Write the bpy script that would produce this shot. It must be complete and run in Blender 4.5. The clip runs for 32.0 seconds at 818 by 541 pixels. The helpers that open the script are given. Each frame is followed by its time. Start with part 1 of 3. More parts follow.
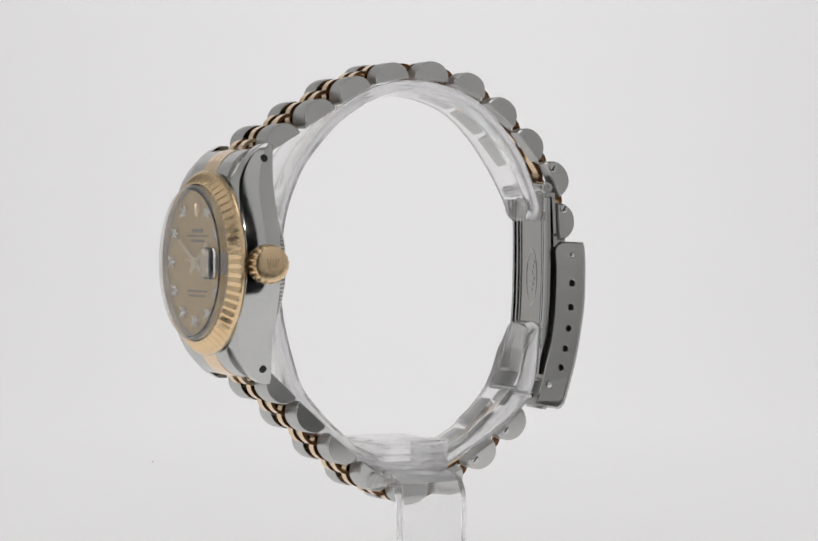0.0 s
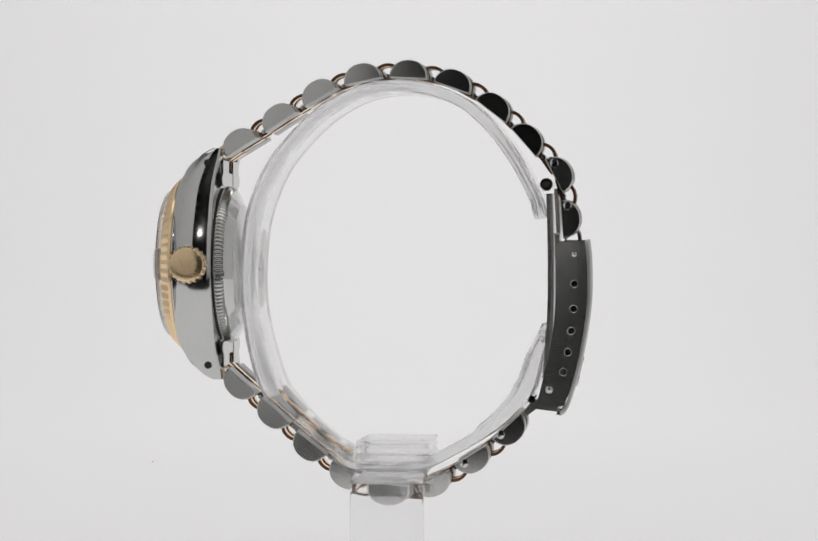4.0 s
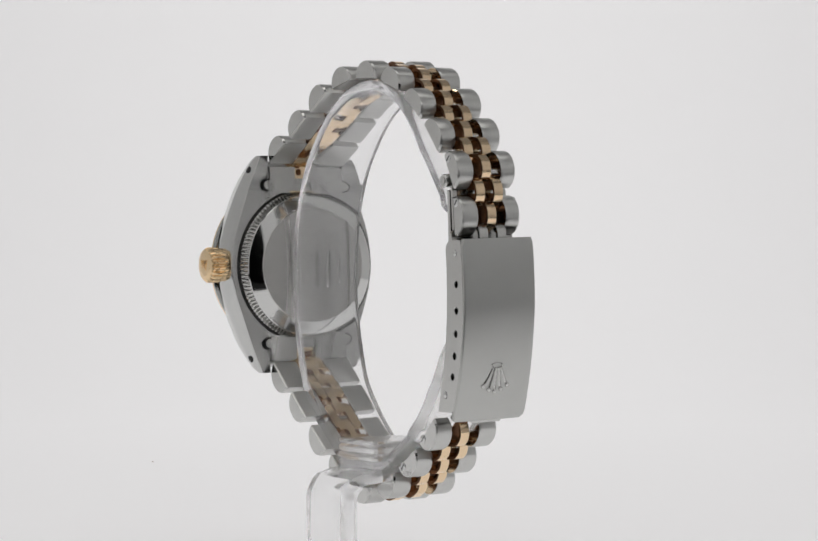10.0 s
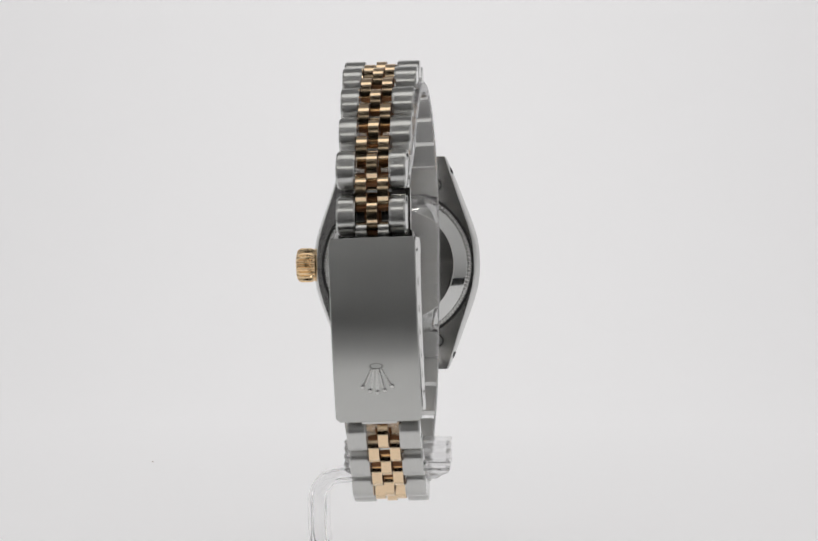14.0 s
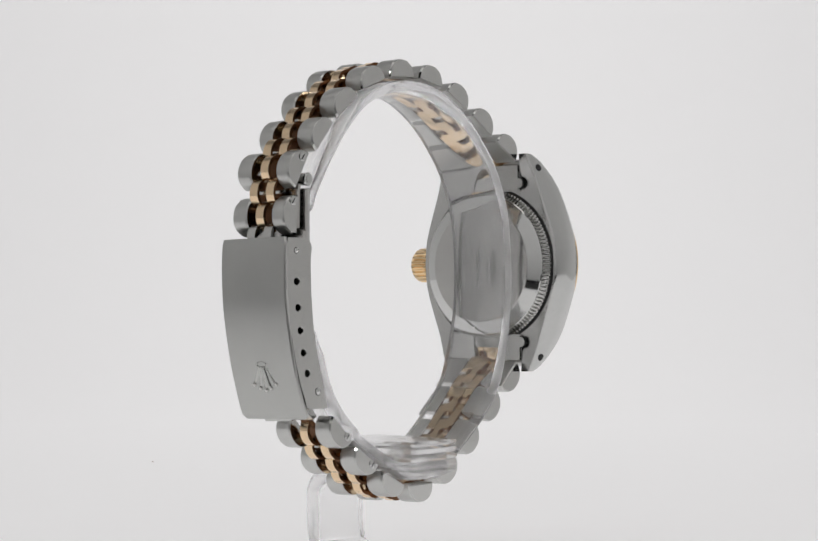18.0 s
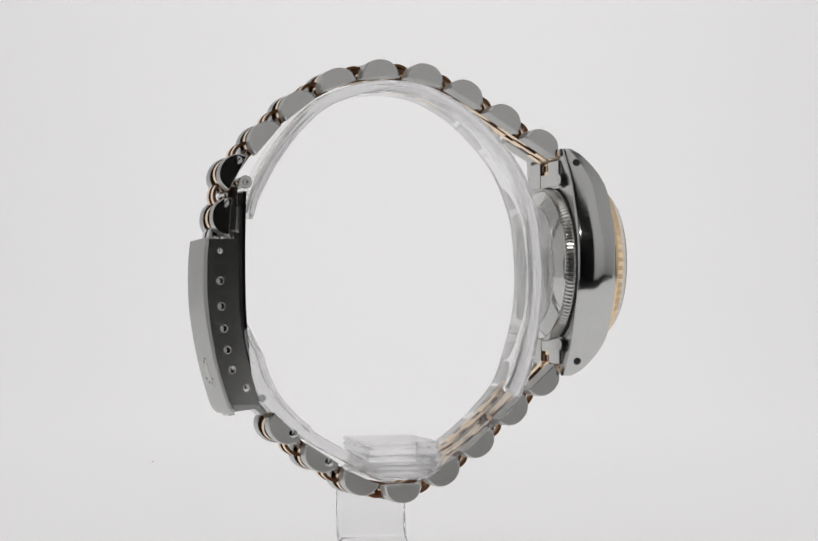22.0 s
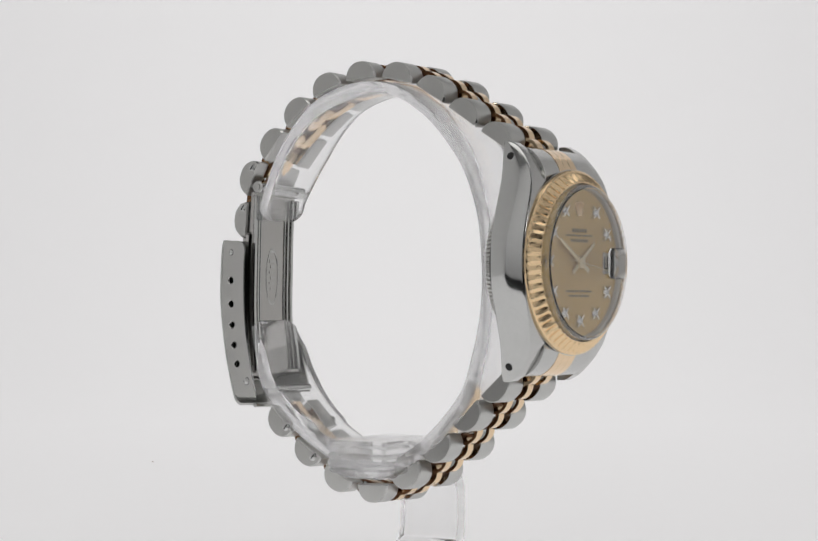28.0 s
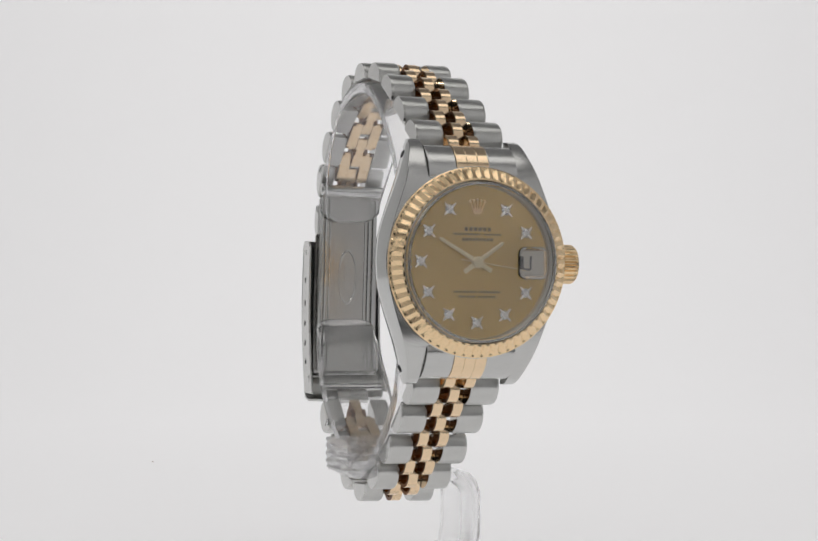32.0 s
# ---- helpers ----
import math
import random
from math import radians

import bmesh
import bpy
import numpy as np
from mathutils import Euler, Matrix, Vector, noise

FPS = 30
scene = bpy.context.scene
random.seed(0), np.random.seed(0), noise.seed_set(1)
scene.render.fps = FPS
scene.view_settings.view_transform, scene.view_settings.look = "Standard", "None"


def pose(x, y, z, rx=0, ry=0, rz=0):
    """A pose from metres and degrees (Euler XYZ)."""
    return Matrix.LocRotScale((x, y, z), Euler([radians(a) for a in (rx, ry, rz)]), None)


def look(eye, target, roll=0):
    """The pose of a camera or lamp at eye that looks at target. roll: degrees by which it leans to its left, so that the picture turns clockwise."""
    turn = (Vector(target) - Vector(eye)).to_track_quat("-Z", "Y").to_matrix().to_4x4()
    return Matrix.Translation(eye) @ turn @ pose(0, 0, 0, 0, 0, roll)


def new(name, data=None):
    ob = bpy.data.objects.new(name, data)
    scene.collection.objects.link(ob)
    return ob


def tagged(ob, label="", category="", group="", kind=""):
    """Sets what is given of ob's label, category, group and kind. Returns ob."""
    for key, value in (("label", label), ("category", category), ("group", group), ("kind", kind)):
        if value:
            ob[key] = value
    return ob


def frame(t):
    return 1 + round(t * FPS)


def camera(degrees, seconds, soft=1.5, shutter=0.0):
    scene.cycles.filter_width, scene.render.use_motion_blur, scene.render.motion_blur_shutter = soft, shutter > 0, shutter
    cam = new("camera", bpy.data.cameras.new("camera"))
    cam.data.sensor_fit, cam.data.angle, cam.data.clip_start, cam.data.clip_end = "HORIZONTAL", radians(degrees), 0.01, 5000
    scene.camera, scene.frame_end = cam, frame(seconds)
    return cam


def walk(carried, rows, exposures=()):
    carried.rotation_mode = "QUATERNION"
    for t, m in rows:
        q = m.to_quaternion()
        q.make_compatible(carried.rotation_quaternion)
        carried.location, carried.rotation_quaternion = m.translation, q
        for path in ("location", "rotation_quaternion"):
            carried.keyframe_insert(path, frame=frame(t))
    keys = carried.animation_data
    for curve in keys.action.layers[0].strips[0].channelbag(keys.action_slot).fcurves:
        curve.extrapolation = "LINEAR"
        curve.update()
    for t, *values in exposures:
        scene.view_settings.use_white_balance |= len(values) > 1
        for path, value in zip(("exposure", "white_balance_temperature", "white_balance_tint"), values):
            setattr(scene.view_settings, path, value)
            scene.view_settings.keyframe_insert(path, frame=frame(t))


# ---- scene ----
cam = camera(19.67, 32.0, soft=1.6)
EYE = pose(0.0, -0.3470, -0.0010, 90.017, 0, -0.392)
walk(cam, [(0.0, EYE), (32.0, EYE)])

# ---- light: a photo booth whose white sweep is given a glow of its own ----
world = bpy.data.worlds.new("world")
world.use_nodes = True
world.node_tree.nodes["Background"].inputs[0].default_value = (0.9, 0.95, 1.0, 1)
world.node_tree.nodes["Background"].inputs[1].default_value = 0.02
scene.world = world

lamp = new("lamp_strip_light", bpy.data.lights.new("lamp_strip_light", "AREA"))
lamp.data.shape, lamp.data.size, lamp.data.size_y = "RECTANGLE", 0.50, 0.16
lamp.data.energy, lamp.data.color = 0.26, (1.0, 0.98, 0.95)
lamp.matrix_world = pose(0, -0.06, 0.398)
# the small lamp over the opening, mirrored as a dot in the polished case
spot = new("lamp_front", bpy.data.lights.new("lamp_front", "AREA"))
spot.data.shape, spot.data.size = "DISK", 0.005
spot.data.energy, spot.data.color = 0.018, (1.0, 0.97, 0.92)
spot.matrix_world = look((0.0, -0.192, 0.100), (0.0, 0.0, 0.0))
scene.view_settings.exposure = 0.0

# ---- materials ----


def material(name, base, metal=0.0, rough=0.5, vary=0.06, grain=(400, 400, 400), bump=0.0, rough_vary=0.05, brushed=0.0, **more):
    """A node material: base colour varied at two scales, roughness varied, fine relief. grain: noise cells a metre along x, y, z."""
    m = bpy.data.materials.new(name)
    m.use_nodes = True
    nt = m.node_tree
    b = nt.nodes["Principled BSDF"]
    co = nt.nodes.new("ShaderNodeTexCoord")
    mp = nt.nodes.new("ShaderNodeMapping")
    mp.inputs["Scale"].default_value = grain
    nt.links.new(co.outputs["Object"], mp.inputs["Vector"])
    fine = nt.nodes.new("ShaderNodeTexNoise")
    fine.inputs["Scale"].default_value, fine.inputs["Detail"].default_value = 1.0, 4.0
    nt.links.new(mp.outputs["Vector"], fine.inputs["Vector"])
    wide = nt.nodes.new("ShaderNodeTexNoise")
    wide.inputs["Scale"].default_value, wide.inputs["Detail"].default_value = 180.0, 2.0
    nt.links.new(co.outputs["Object"], wide.inputs["Vector"])
    both = nt.nodes.new("ShaderNodeMath")
    both.operation = "ADD"
    nt.links.new(fine.outputs["Fac"], both.inputs[0])
    nt.links.new(wide.outputs["Fac"], both.inputs[1])
    tone = nt.nodes.new("ShaderNodeMapRange")
    tone.inputs["From Min"].default_value, tone.inputs["From Max"].default_value = 0.5, 1.5
    tone.inputs["To Min"].default_value, tone.inputs["To Max"].default_value = 1 - vary, 1 + vary
    nt.links.new(both.outputs[0], tone.inputs["Value"])
    mul = nt.nodes.new("ShaderNodeVectorMath")
    mul.operation = "SCALE"
    mul.inputs[0].default_value = base
    nt.links.new(tone.outputs["Result"], mul.inputs["Scale"])
    nt.links.new(mul.outputs["Vector"], b.inputs["Base Color"])
    ro = nt.nodes.new("ShaderNodeMapRange")
    ro.inputs["To Min"].default_value, ro.inputs["To Max"].default_value = max(0.0, rough - rough_vary), rough + rough_vary
    nt.links.new(fine.outputs["Fac"], ro.inputs["Value"])
    nt.links.new(ro.outputs["Result"], b.inputs["Roughness"])
    b.inputs["Metallic"].default_value = metal
    for key, value in more.items():
        b.inputs[key.replace("_", " ")].default_value = value
    if brushed:
        across = nt.nodes.new("ShaderNodeVectorTransform")
        across.vector_type, across.convert_from, across.convert_to = "VECTOR", "OBJECT", "WORLD"
        across.inputs[0].default_value = (1, 0, 0)
        b.inputs["Anisotropic"].default_value = brushed
        nt.links.new(across.outputs[0], b.inputs["Tangent"])
    if bump:
        bp = nt.nodes.new("ShaderNodeBump")
        bp.inputs["Strength"].default_value, bp.inputs["Distance"].default_value = bump, 0.00005
        nt.links.new(fine.outputs["Fac"], bp.inputs["Height"])
        nt.links.new(bp.outputs["Normal"], b.inputs["Normal"])
    return m


STEEL = material("brushed_steel", (0.595, 0.597, 0.583), 1.0, 0.34, 0.06, (9000, 1200, 1200), 0.1, brushed=0.8)
STEEL_SIDE = material("satin_steel", (0.60, 0.60, 0.585), 1.0, 0.2, 0.04, (3000, 3000, 3000), 0.03)
LINK_END = material("smooth_link_end", (0.60, 0.60, 0.585), 1.0, 0.13, 0.03, (2500, 2500, 2500), 0.03, 0.03)
POLISHED = material("polished_steel", (0.64, 0.645, 0.635), 1.0, 0.07, 0.03, (1500, 1500, 1500), 0.02, 0.03)
CASE_SATIN = material("satin_case_steel", (0.58, 0.58, 0.57), 1.0, 0.24, 0.05, (9000, 600, 9000), 0.06)
CASE_STEEL = material("case_steel", (0.60, 0.605, 0.595), 1.0, 0.11, 0.04, (1200, 1200, 1200), 0.03, 0.04)
CLASP_STEEL = material("clasp_steel", (0.555, 0.56, 0.545), 1.0, 0.38, 0.05, (16000, 16000, 350), 0.1, brushed=0.85)
PLATE_STEEL = material("worn_plate_steel", (0.60, 0.595, 0.58), 1.0, 0.2, 0.07, (220, 220, 900), 0.05, 0.09)
BLADE_STEEL = material("blade_steel", (0.57, 0.56, 0.54), 1.0, 0.17, 0.04, (2500, 2500, 400), 0.03)
# gold with the shade of deep recesses put into its colour
SHADED_GOLD = material("shaded_gold", (0.16, 0.075, 0.035), 0.9, 0.35, 0.25, (3000, 3000, 3000), 0.1)
GOLD = material("yellow_gold", (0.88, 0.68, 0.46), 1.0, 0.17, 0.05, (1200, 6000, 6000), 0.05)
POINTER_GOLD = material("pale_pointer_gold", (0.96, 0.84, 0.60), 0.7, 0.42, 0.03)
BEZEL_GOLD = material("bezel_gold", (0.90, 0.68, 0.42), 1.0, 0.24, 0.04, (1500, 1500, 1500), 0.02)
DIAL_GOLD = material("champagne_dial", (0.78, 0.555, 0.215), 0.7, 0.42, 0.04, (6000, 300, 6000), 0.02)
rays = DIAL_GOLD.node_tree
fan = rays.nodes.new("ShaderNodeTangent")
fan.direction_type, fan.axis = "RADIAL", "Y"
rays.nodes["Principled BSDF"].inputs["Anisotropic"].default_value = 0.5
rays.links.new(fan.outputs["Tangent"], rays.nodes["Principled BSDF"].inputs["Tangent"])
PRINT = material("dial_print", (0.27, 0.20, 0.115), 0.0, 0.6, 0.05)
DARK = material("dark_gap", (0.012, 0.012, 0.012), 0.0, 0.7, 0.1)
DATE_WHITE = material("date_disc", (0.72, 0.68, 0.61), 0.0, 0.5, 0.02)
WHITE_GOLD = material("white_gold", (0.82, 0.80, 0.76), 1.0, 0.15, 0.05)
STONE = material("clear_stone", (0.93, 0.92, 0.92), 0.55, 0.06, 0.02, (3000, 3000, 3000), 0.0, 0.05)
ACRYLIC = material("clear_acrylic", (0.985, 0.985, 0.99), 0.0, 0.05, 0.005, (300, 300, 300), 0.0, 0.02, Transmission_Weight=0.92, IOR=1.28)
MILKY = material("milky_acrylic", (0.97, 0.97, 0.975), 0.0, 0.12, 0.02, (300, 300, 300), 0.0, 0.05, Transmission_Weight=0.82, IOR=1.2)
SAWN_ACRYLIC = material("dull_acrylic_edge", (0.96, 0.96, 0.97), 0.0, 0.2, 0.02, (900, 900, 900), 0.0, 0.06, Transmission_Weight=0.8, IOR=1.25)
SAPPHIRE = material("sapphire_crystal", (0.98, 0.98, 0.98), 0.0, 0.0, 0.003, (300, 300, 300), 0.0, 0.0, Transmission_Weight=1.0, IOR=1.75)
GROUND_GLASS = material("ground_glass_edge", (0.95, 0.945, 0.945), 0.0, 0.16, 0.02, (900, 900, 900), 0.0, 0.05, Transmission_Weight=0.9, IOR=1.4)
REHAUT = material("rehaut_steel", (0.62, 0.60, 0.56), 0.9, 0.45, 0.04, (2500, 2500, 2500), 0.02)
PAPER = material("white_booth_lining", (0.84, 0.84, 0.835), 0.0, 0.7, 0.012, (900, 900, 900), 0.02)
# the sweep emits light itself; no lamp stands behind it
SWEEP = material("glowing_white_sweep", (0.42, 0.42, 0.42), 0.0, 0.75, 0.008, (60, 60, 60), 0.0, 0.05, Specular_IOR_Level=0.0, Emission_Color=(1.0, 0.985, 0.99, 1), Emission_Strength=0.57)


def glow_fade(m, core, rim, reach):
    """The sheet's added glow is painted strongest in the middle and fades outwards."""
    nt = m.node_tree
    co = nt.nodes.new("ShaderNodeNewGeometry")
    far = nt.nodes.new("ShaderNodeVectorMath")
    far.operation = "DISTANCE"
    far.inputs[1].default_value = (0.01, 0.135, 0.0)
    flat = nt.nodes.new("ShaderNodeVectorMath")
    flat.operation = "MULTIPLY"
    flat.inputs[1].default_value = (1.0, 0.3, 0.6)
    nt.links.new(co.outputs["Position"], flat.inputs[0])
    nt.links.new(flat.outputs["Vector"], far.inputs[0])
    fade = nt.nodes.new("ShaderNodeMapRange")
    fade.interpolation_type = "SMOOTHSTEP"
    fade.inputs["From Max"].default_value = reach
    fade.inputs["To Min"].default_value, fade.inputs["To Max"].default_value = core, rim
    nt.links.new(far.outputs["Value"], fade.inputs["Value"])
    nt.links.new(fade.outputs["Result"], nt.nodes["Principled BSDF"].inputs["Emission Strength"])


glow_fade(SWEEP, 0.592, 0.485, 0.26)
GREY_LINING = material("grey_booth_lining", (0.30, 0.30, 0.30), 0.0, 0.85, 0.03, (900, 900, 900), 0.02)
# a weak glow is added so that steel mirrors the front flaps lighter
GLOW_LINING = material("glowing_front_lining", (0.84, 0.84, 0.84), 0.0, 0.9, 0.05, (900, 900, 900), 0.02, Emission_Color=(1.0, 0.985, 0.99, 1), Emission_Strength=0.06)
BLACK_CLOTH = material("black_cloth", (0.012, 0.012, 0.012), 0.0, 0.9, 0.2, (2000, 2000, 2000), 0.1)
SPECK = material("brown_speck", (0.62, 0.52, 0.47), 0.0, 0.8, 0.1)

# ---- mesh helpers; lengths in millimetres ----
MM = 0.001
ORIGIN = {}


def part(name, bm, mat, parent=None, label="", warp=None, smooth=35, ends=None, axis=0):
    """Links bm as one mesh object, with its origin in its middle, under a thing or a part."""
    if warp:
        for v in bm.verts:
            v.co = warp(v.co)
    bmesh.ops.recalc_face_normals(bm, faces=bm.faces)
    lo = Vector([min(v.co[i] for v in bm.verts) for i in range(3)])
    hi = Vector([max(v.co[i] for v in bm.verts) for i in range(3)])
    mid = (lo + hi) / 2
    for v in bm.verts:
        v.co = (v.co - mid) * MM
    me = bpy.data.meshes.new(name)
    bm.to_mesh(me)
    bm.free()
    me.materials.append(mat)
    if ends:
        me.materials.append(ends)
        for f in me.polygons:
            if abs(f.normal[axis]) > 0.6:
                f.material_index = 1
    if smooth:
        me.polygons.foreach_set("use_smooth", [True] * len(me.polygons))
        me.set_sharp_from_angle(angle=radians(smooth))
    ob = new(name, me)
    at = mid * MM
    if parent:
        ob.parent = parent
        ob.location = at - ORIGIN.get(parent.name, Vector((0, 0, 0)))
    else:
        ob.location = at
    ORIGIN[ob.name] = at
    if label:
        tagged(ob, label)
    return ob


def loft(rings, closed=True, caps=True, bm=None):
    """Joins rings of points, each of the same count, to a skin."""
    bm = bm or bmesh.new()
    rows = [[bm.verts.new(p) for p in r] for r in rings]
    n = len(rows[0])
    for a, b in zip(rows, rows[1:]):
        for i in range(n if closed else n - 1):
            j = (i + 1) % n
            bm.faces.new((a[i], a[j], b[j], b[i]))
    if caps:
        bm.faces.new(rows[0])
        bm.faces.new(rows[-1][::-1])
    return bm


def prism(profile, x0, x1, bevel=0.15, bm=None):
    """A bar along x with the given closed (y, z) profile and bevelled ends."""
    cy, cz = sum(p[0] for p in profile) / len(profile), sum(p[1] for p in profile) / len(profile)
    size = max(max(abs(p[0] - cy), abs(p[1] - cz)) for p in profile)
    k = 1 - bevel / size
    small = [(cy + (y - cy) * k, cz + (z - cz) * k) for y, z in profile]
    s = 1 if x1 > x0 else -1
    return loft([[(x, *p) for p in ring] for x, ring in ((x0, small), (x0 + s * bevel, profile), (x1 - s * bevel, profile), (x1, small))], bm=bm)


def box(x0, x1, y0, y1, z0, z1, r=0.0, bm=None):
    """A block with its edges rounded by r."""
    bm = bm or bmesh.new()
    start = set(bm.verts)
    bmesh.ops.create_cube(bm, size=1.0)
    fresh = [v for v in bm.verts if v not in start]
    for v in fresh:
        v.co = Vector(((x0 + x1) / 2 + v.co.x * (x1 - x0), (y0 + y1) / 2 + v.co.y * (y1 - y0), (z0 + z1) / 2 + v.co.z * (z1 - z0)))
    if r:
        edges = list({e for v in fresh for e in v.link_edges})
        bmesh.ops.bevel(bm, geom=edges, offset=r, segments=2, affect="EDGES")
    return bm


def turned(profile, n=72, axis="y", centre=(0, 0, 0), bm=None, caps=True, shape=None):
    """A body of revolution. profile: (radius, along). shape(radius, along, angle) may change the radius."""
    rings = []
    for r, a in profile:
        ring = []
        for i in range(n):
            t = 2 * math.pi * i / n
            q = shape(r, a, i) if shape else r
            u, v = q * math.cos(t), q * math.sin(t)
            p = {"y": (u, a, v), "x": (a, u, v), "z": (u, v, a)}[axis]
            ring.append(tuple(c + d for c, d in zip(centre, p)))
        rings.append(ring)
    return loft(rings, caps=caps, bm=bm)


def curve(points, n=8):
    """A smooth line through points (Catmull-Rom), in 2D."""
    pts = [Vector(p) for p in points]
    pts = [2 * pts[0] - pts[1], *pts, 2 * pts[-1] - pts[-2]]
    out = []
    for a, b, c, d in zip(pts, pts[1:], pts[2:], pts[3:]):
        for i in range(n):
            t = i / n
            out.append(0.5 * (2 * b + (c - a) * t + (2 * a - 5 * b + 4 * c - d) * t * t + (3 * b - a - 3 * c + d) * t ** 3))
    return out + [pts[-2]]


def strip_sides(mid, thick):
    """The two sides of a band with the given middle line; thick is a number or one for each point."""
    left, right = [], []
    for i, p in enumerate(mid):
        d = (mid[min(i + 1, len(mid) - 1)] - mid[max(i - 1, 0)]).normalized()
        h = (thick[i] if isinstance(thick, list) else thick) / 2
        nrm = Vector((-d.y, d.x))
        left.append(p + nrm * h)
        right.append(p - nrm * h)
    return left, right


def blend(x, xs, ys):
    return float(np.interp(x, xs, ys))


# ---- the photo booth ----


def slab(name, label, x0, x1, y0, y1, z0, z1, mat=PAPER):
    ob = part(name, box(x0, x1, y0, y1, z0, z1), mat, smooth=0)
    return tagged(ob, label, "wall", kind="structure")


def booth():
    # floor, curved cove and back wall are one white sheet
    path = [Vector((-98, -45.35)), Vector((150, -45.35)), Vector((300, -45.35))]
    path += [Vector((300 + 150 * math.sin(a), -45.35 + 150 * (1 - math.cos(a)))) for a in np.linspace(0.1, math.pi / 2, 16)]
    path += [Vector((450, 250)), Vector((450, 400))]
    up, low = strip_sides(path, 4.0)
    profile = [(p.x, p.y + 0.0) for p in up] + [(p.x, p.y) for p in reversed(low)]
    bm = loft([[(x, *p) for p in profile] for x in (-346, 346)])
    tagged(part("backdrop", bm, SWEEP, smooth=40), "seamless white sweep of the photo booth with an added glow", "backdrop", kind="structure")
    slab("wall_west", "plain pale booth side wall", -350, -346, -FRONT, 456, -48, 404)
    slab("wall_east", "plain pale booth side wall", 346, 350, -FRONT, 456, -48, 404)
    slab("ceiling", "grey booth ceiling", -350, 350, -FRONT, 456, 404, 408, GREY_LINING)
    # unseen, faintly glowing front flaps leave the camera's opening free
    slab("wall_front_a", "pale unseen front flap with an added glow beside the opening", -350, -OPEN_W, -FRONT - 4, -FRONT, -48, 408, GLOW_LINING)
    slab("wall_front_b", "pale unseen front flap with an added glow beside the opening", OPEN_W, 350, -FRONT - 4, -FRONT, -48, 408, GLOW_LINING)
    slab("wall_front_c", "pale front strip above the opening", -OPEN_W, OPEN_W, -FRONT - 4, -FRONT, OPEN_TOP, 408, GREY_LINING)
    slab("wall_apron", "black cloth apron before the sweep", -346, 346, -FRONT - 4, -96, -60, -56, BLACK_CLOTH)
    # the dark hood round the camera
    bm = box(-OPEN_W - 60, OPEN_W + 60, -560, -FRONT - 4, -120, 470)
    for f in [f for f in bm.faces if f.calc_center_median().y > -FRONT - 6]:
        bm.faces.remove(f)
    tagged(part("wall_hood", bm, BLACK_CLOTH, smooth=0), "black cloth hood behind the booth opening", "cloth hood", kind="structure")


FRONT, OPEN_W, OPEN_TOP = 200.0, 58.0, 390.0
booth()

# ---- the wristwatch ----
# its own space: x across the bracelet (crown at -x), y out of the dial, z up; the turntable's axis is x = y = 0


def lean(p):
    """The bracelet hangs a little twisted and off the axis."""
    a = blend(p.y, (-28, 30), (0.036, 0.017))
    return Vector((p.x + blend(p.y, (-28, 0, 30), (-1.35, -0.92, -0.8)) - a * p.z * (0.55 if p.z > 0 else 1.0), p.y, p.z + a * p.x))


HEAD_Z = 0.2


def head(p):
    return lean(Vector((p[0] + 0.05 * max(0.0, p[1] - 26), p[1], p[2] + HEAD_Z)))


watch = tagged(new("wristwatch"), "two-tone steel and gold wristwatch with fluted bezel on a clear cuff", "wristwatch")

# half width, front and back of the case against the height over its middle
CASE_H = (0, 2, 4, 6, 8.2, 10, 11.5, 13, 14.3, 15.4, 16.2, 16.7)
CASE_W = (13.1, 13.0, 12.7, 12.1, 11.3, 10.6, 10.05, 9.5, 9.0, 8.55, 8.25, 7.9)
CASE_F = (30.5, 30.5, 30.5, 30.45, 30.35, 30.2, 29.85, 29.1, 28.2, 27.2, 26.3, 25.2)
CASE_B = (24.7, 24.7, 24.7, 24.7, 24.7, 24.7, 24.65, 24.5, 24.3, 24.1, 24.0, 24.0)


def case_ring(h, inner, s):
    a = abs(h)
    w, f, b = blend(a, CASE_H, CASE_W) + (0.15 if s < 0 else 0.1), blend(a, CASE_H, CASE_F), blend(a, CASE_H, CASE_B)
    d = f - b
    e = 0.25 + 0.25 * min(1.0, d / 6)
    c = blend(a, (0, 5, 9, 13, 16), (1.0, 0.95, 0.65, 0.35, 0.15))
    g = 0.55 + 0.45 * c
    # the flank is two gently leaning faces with a rounded ridge between them
    deep = d - 0.3 * e - 0.15
    flank = []
    for u in (0.0, 0.08, 0.2, 0.32, 0.4, 0.45, 0.5, 0.55, 0.6, 0.68, 0.8, 0.92, 1.0):
        v = 2 * u - 1
        flank.append((w - g * (0.145 * deep * (math.sqrt(v * v + 0.05) - 0.22) + 0.07 * v ** 4), f - 0.3 * e - deep * u))
    edge = flank[0][0]
    side = [(inner, f), (max(inner + 0.1, edge - 0.5 * e), f), (max(inner + 0.15, edge - 0.2 * e), f - 0.08 * e), *flank, (flank[-1][0] - 0.15, b), (inner, b)]
    return [(s * x, y, h) for x, y in side]


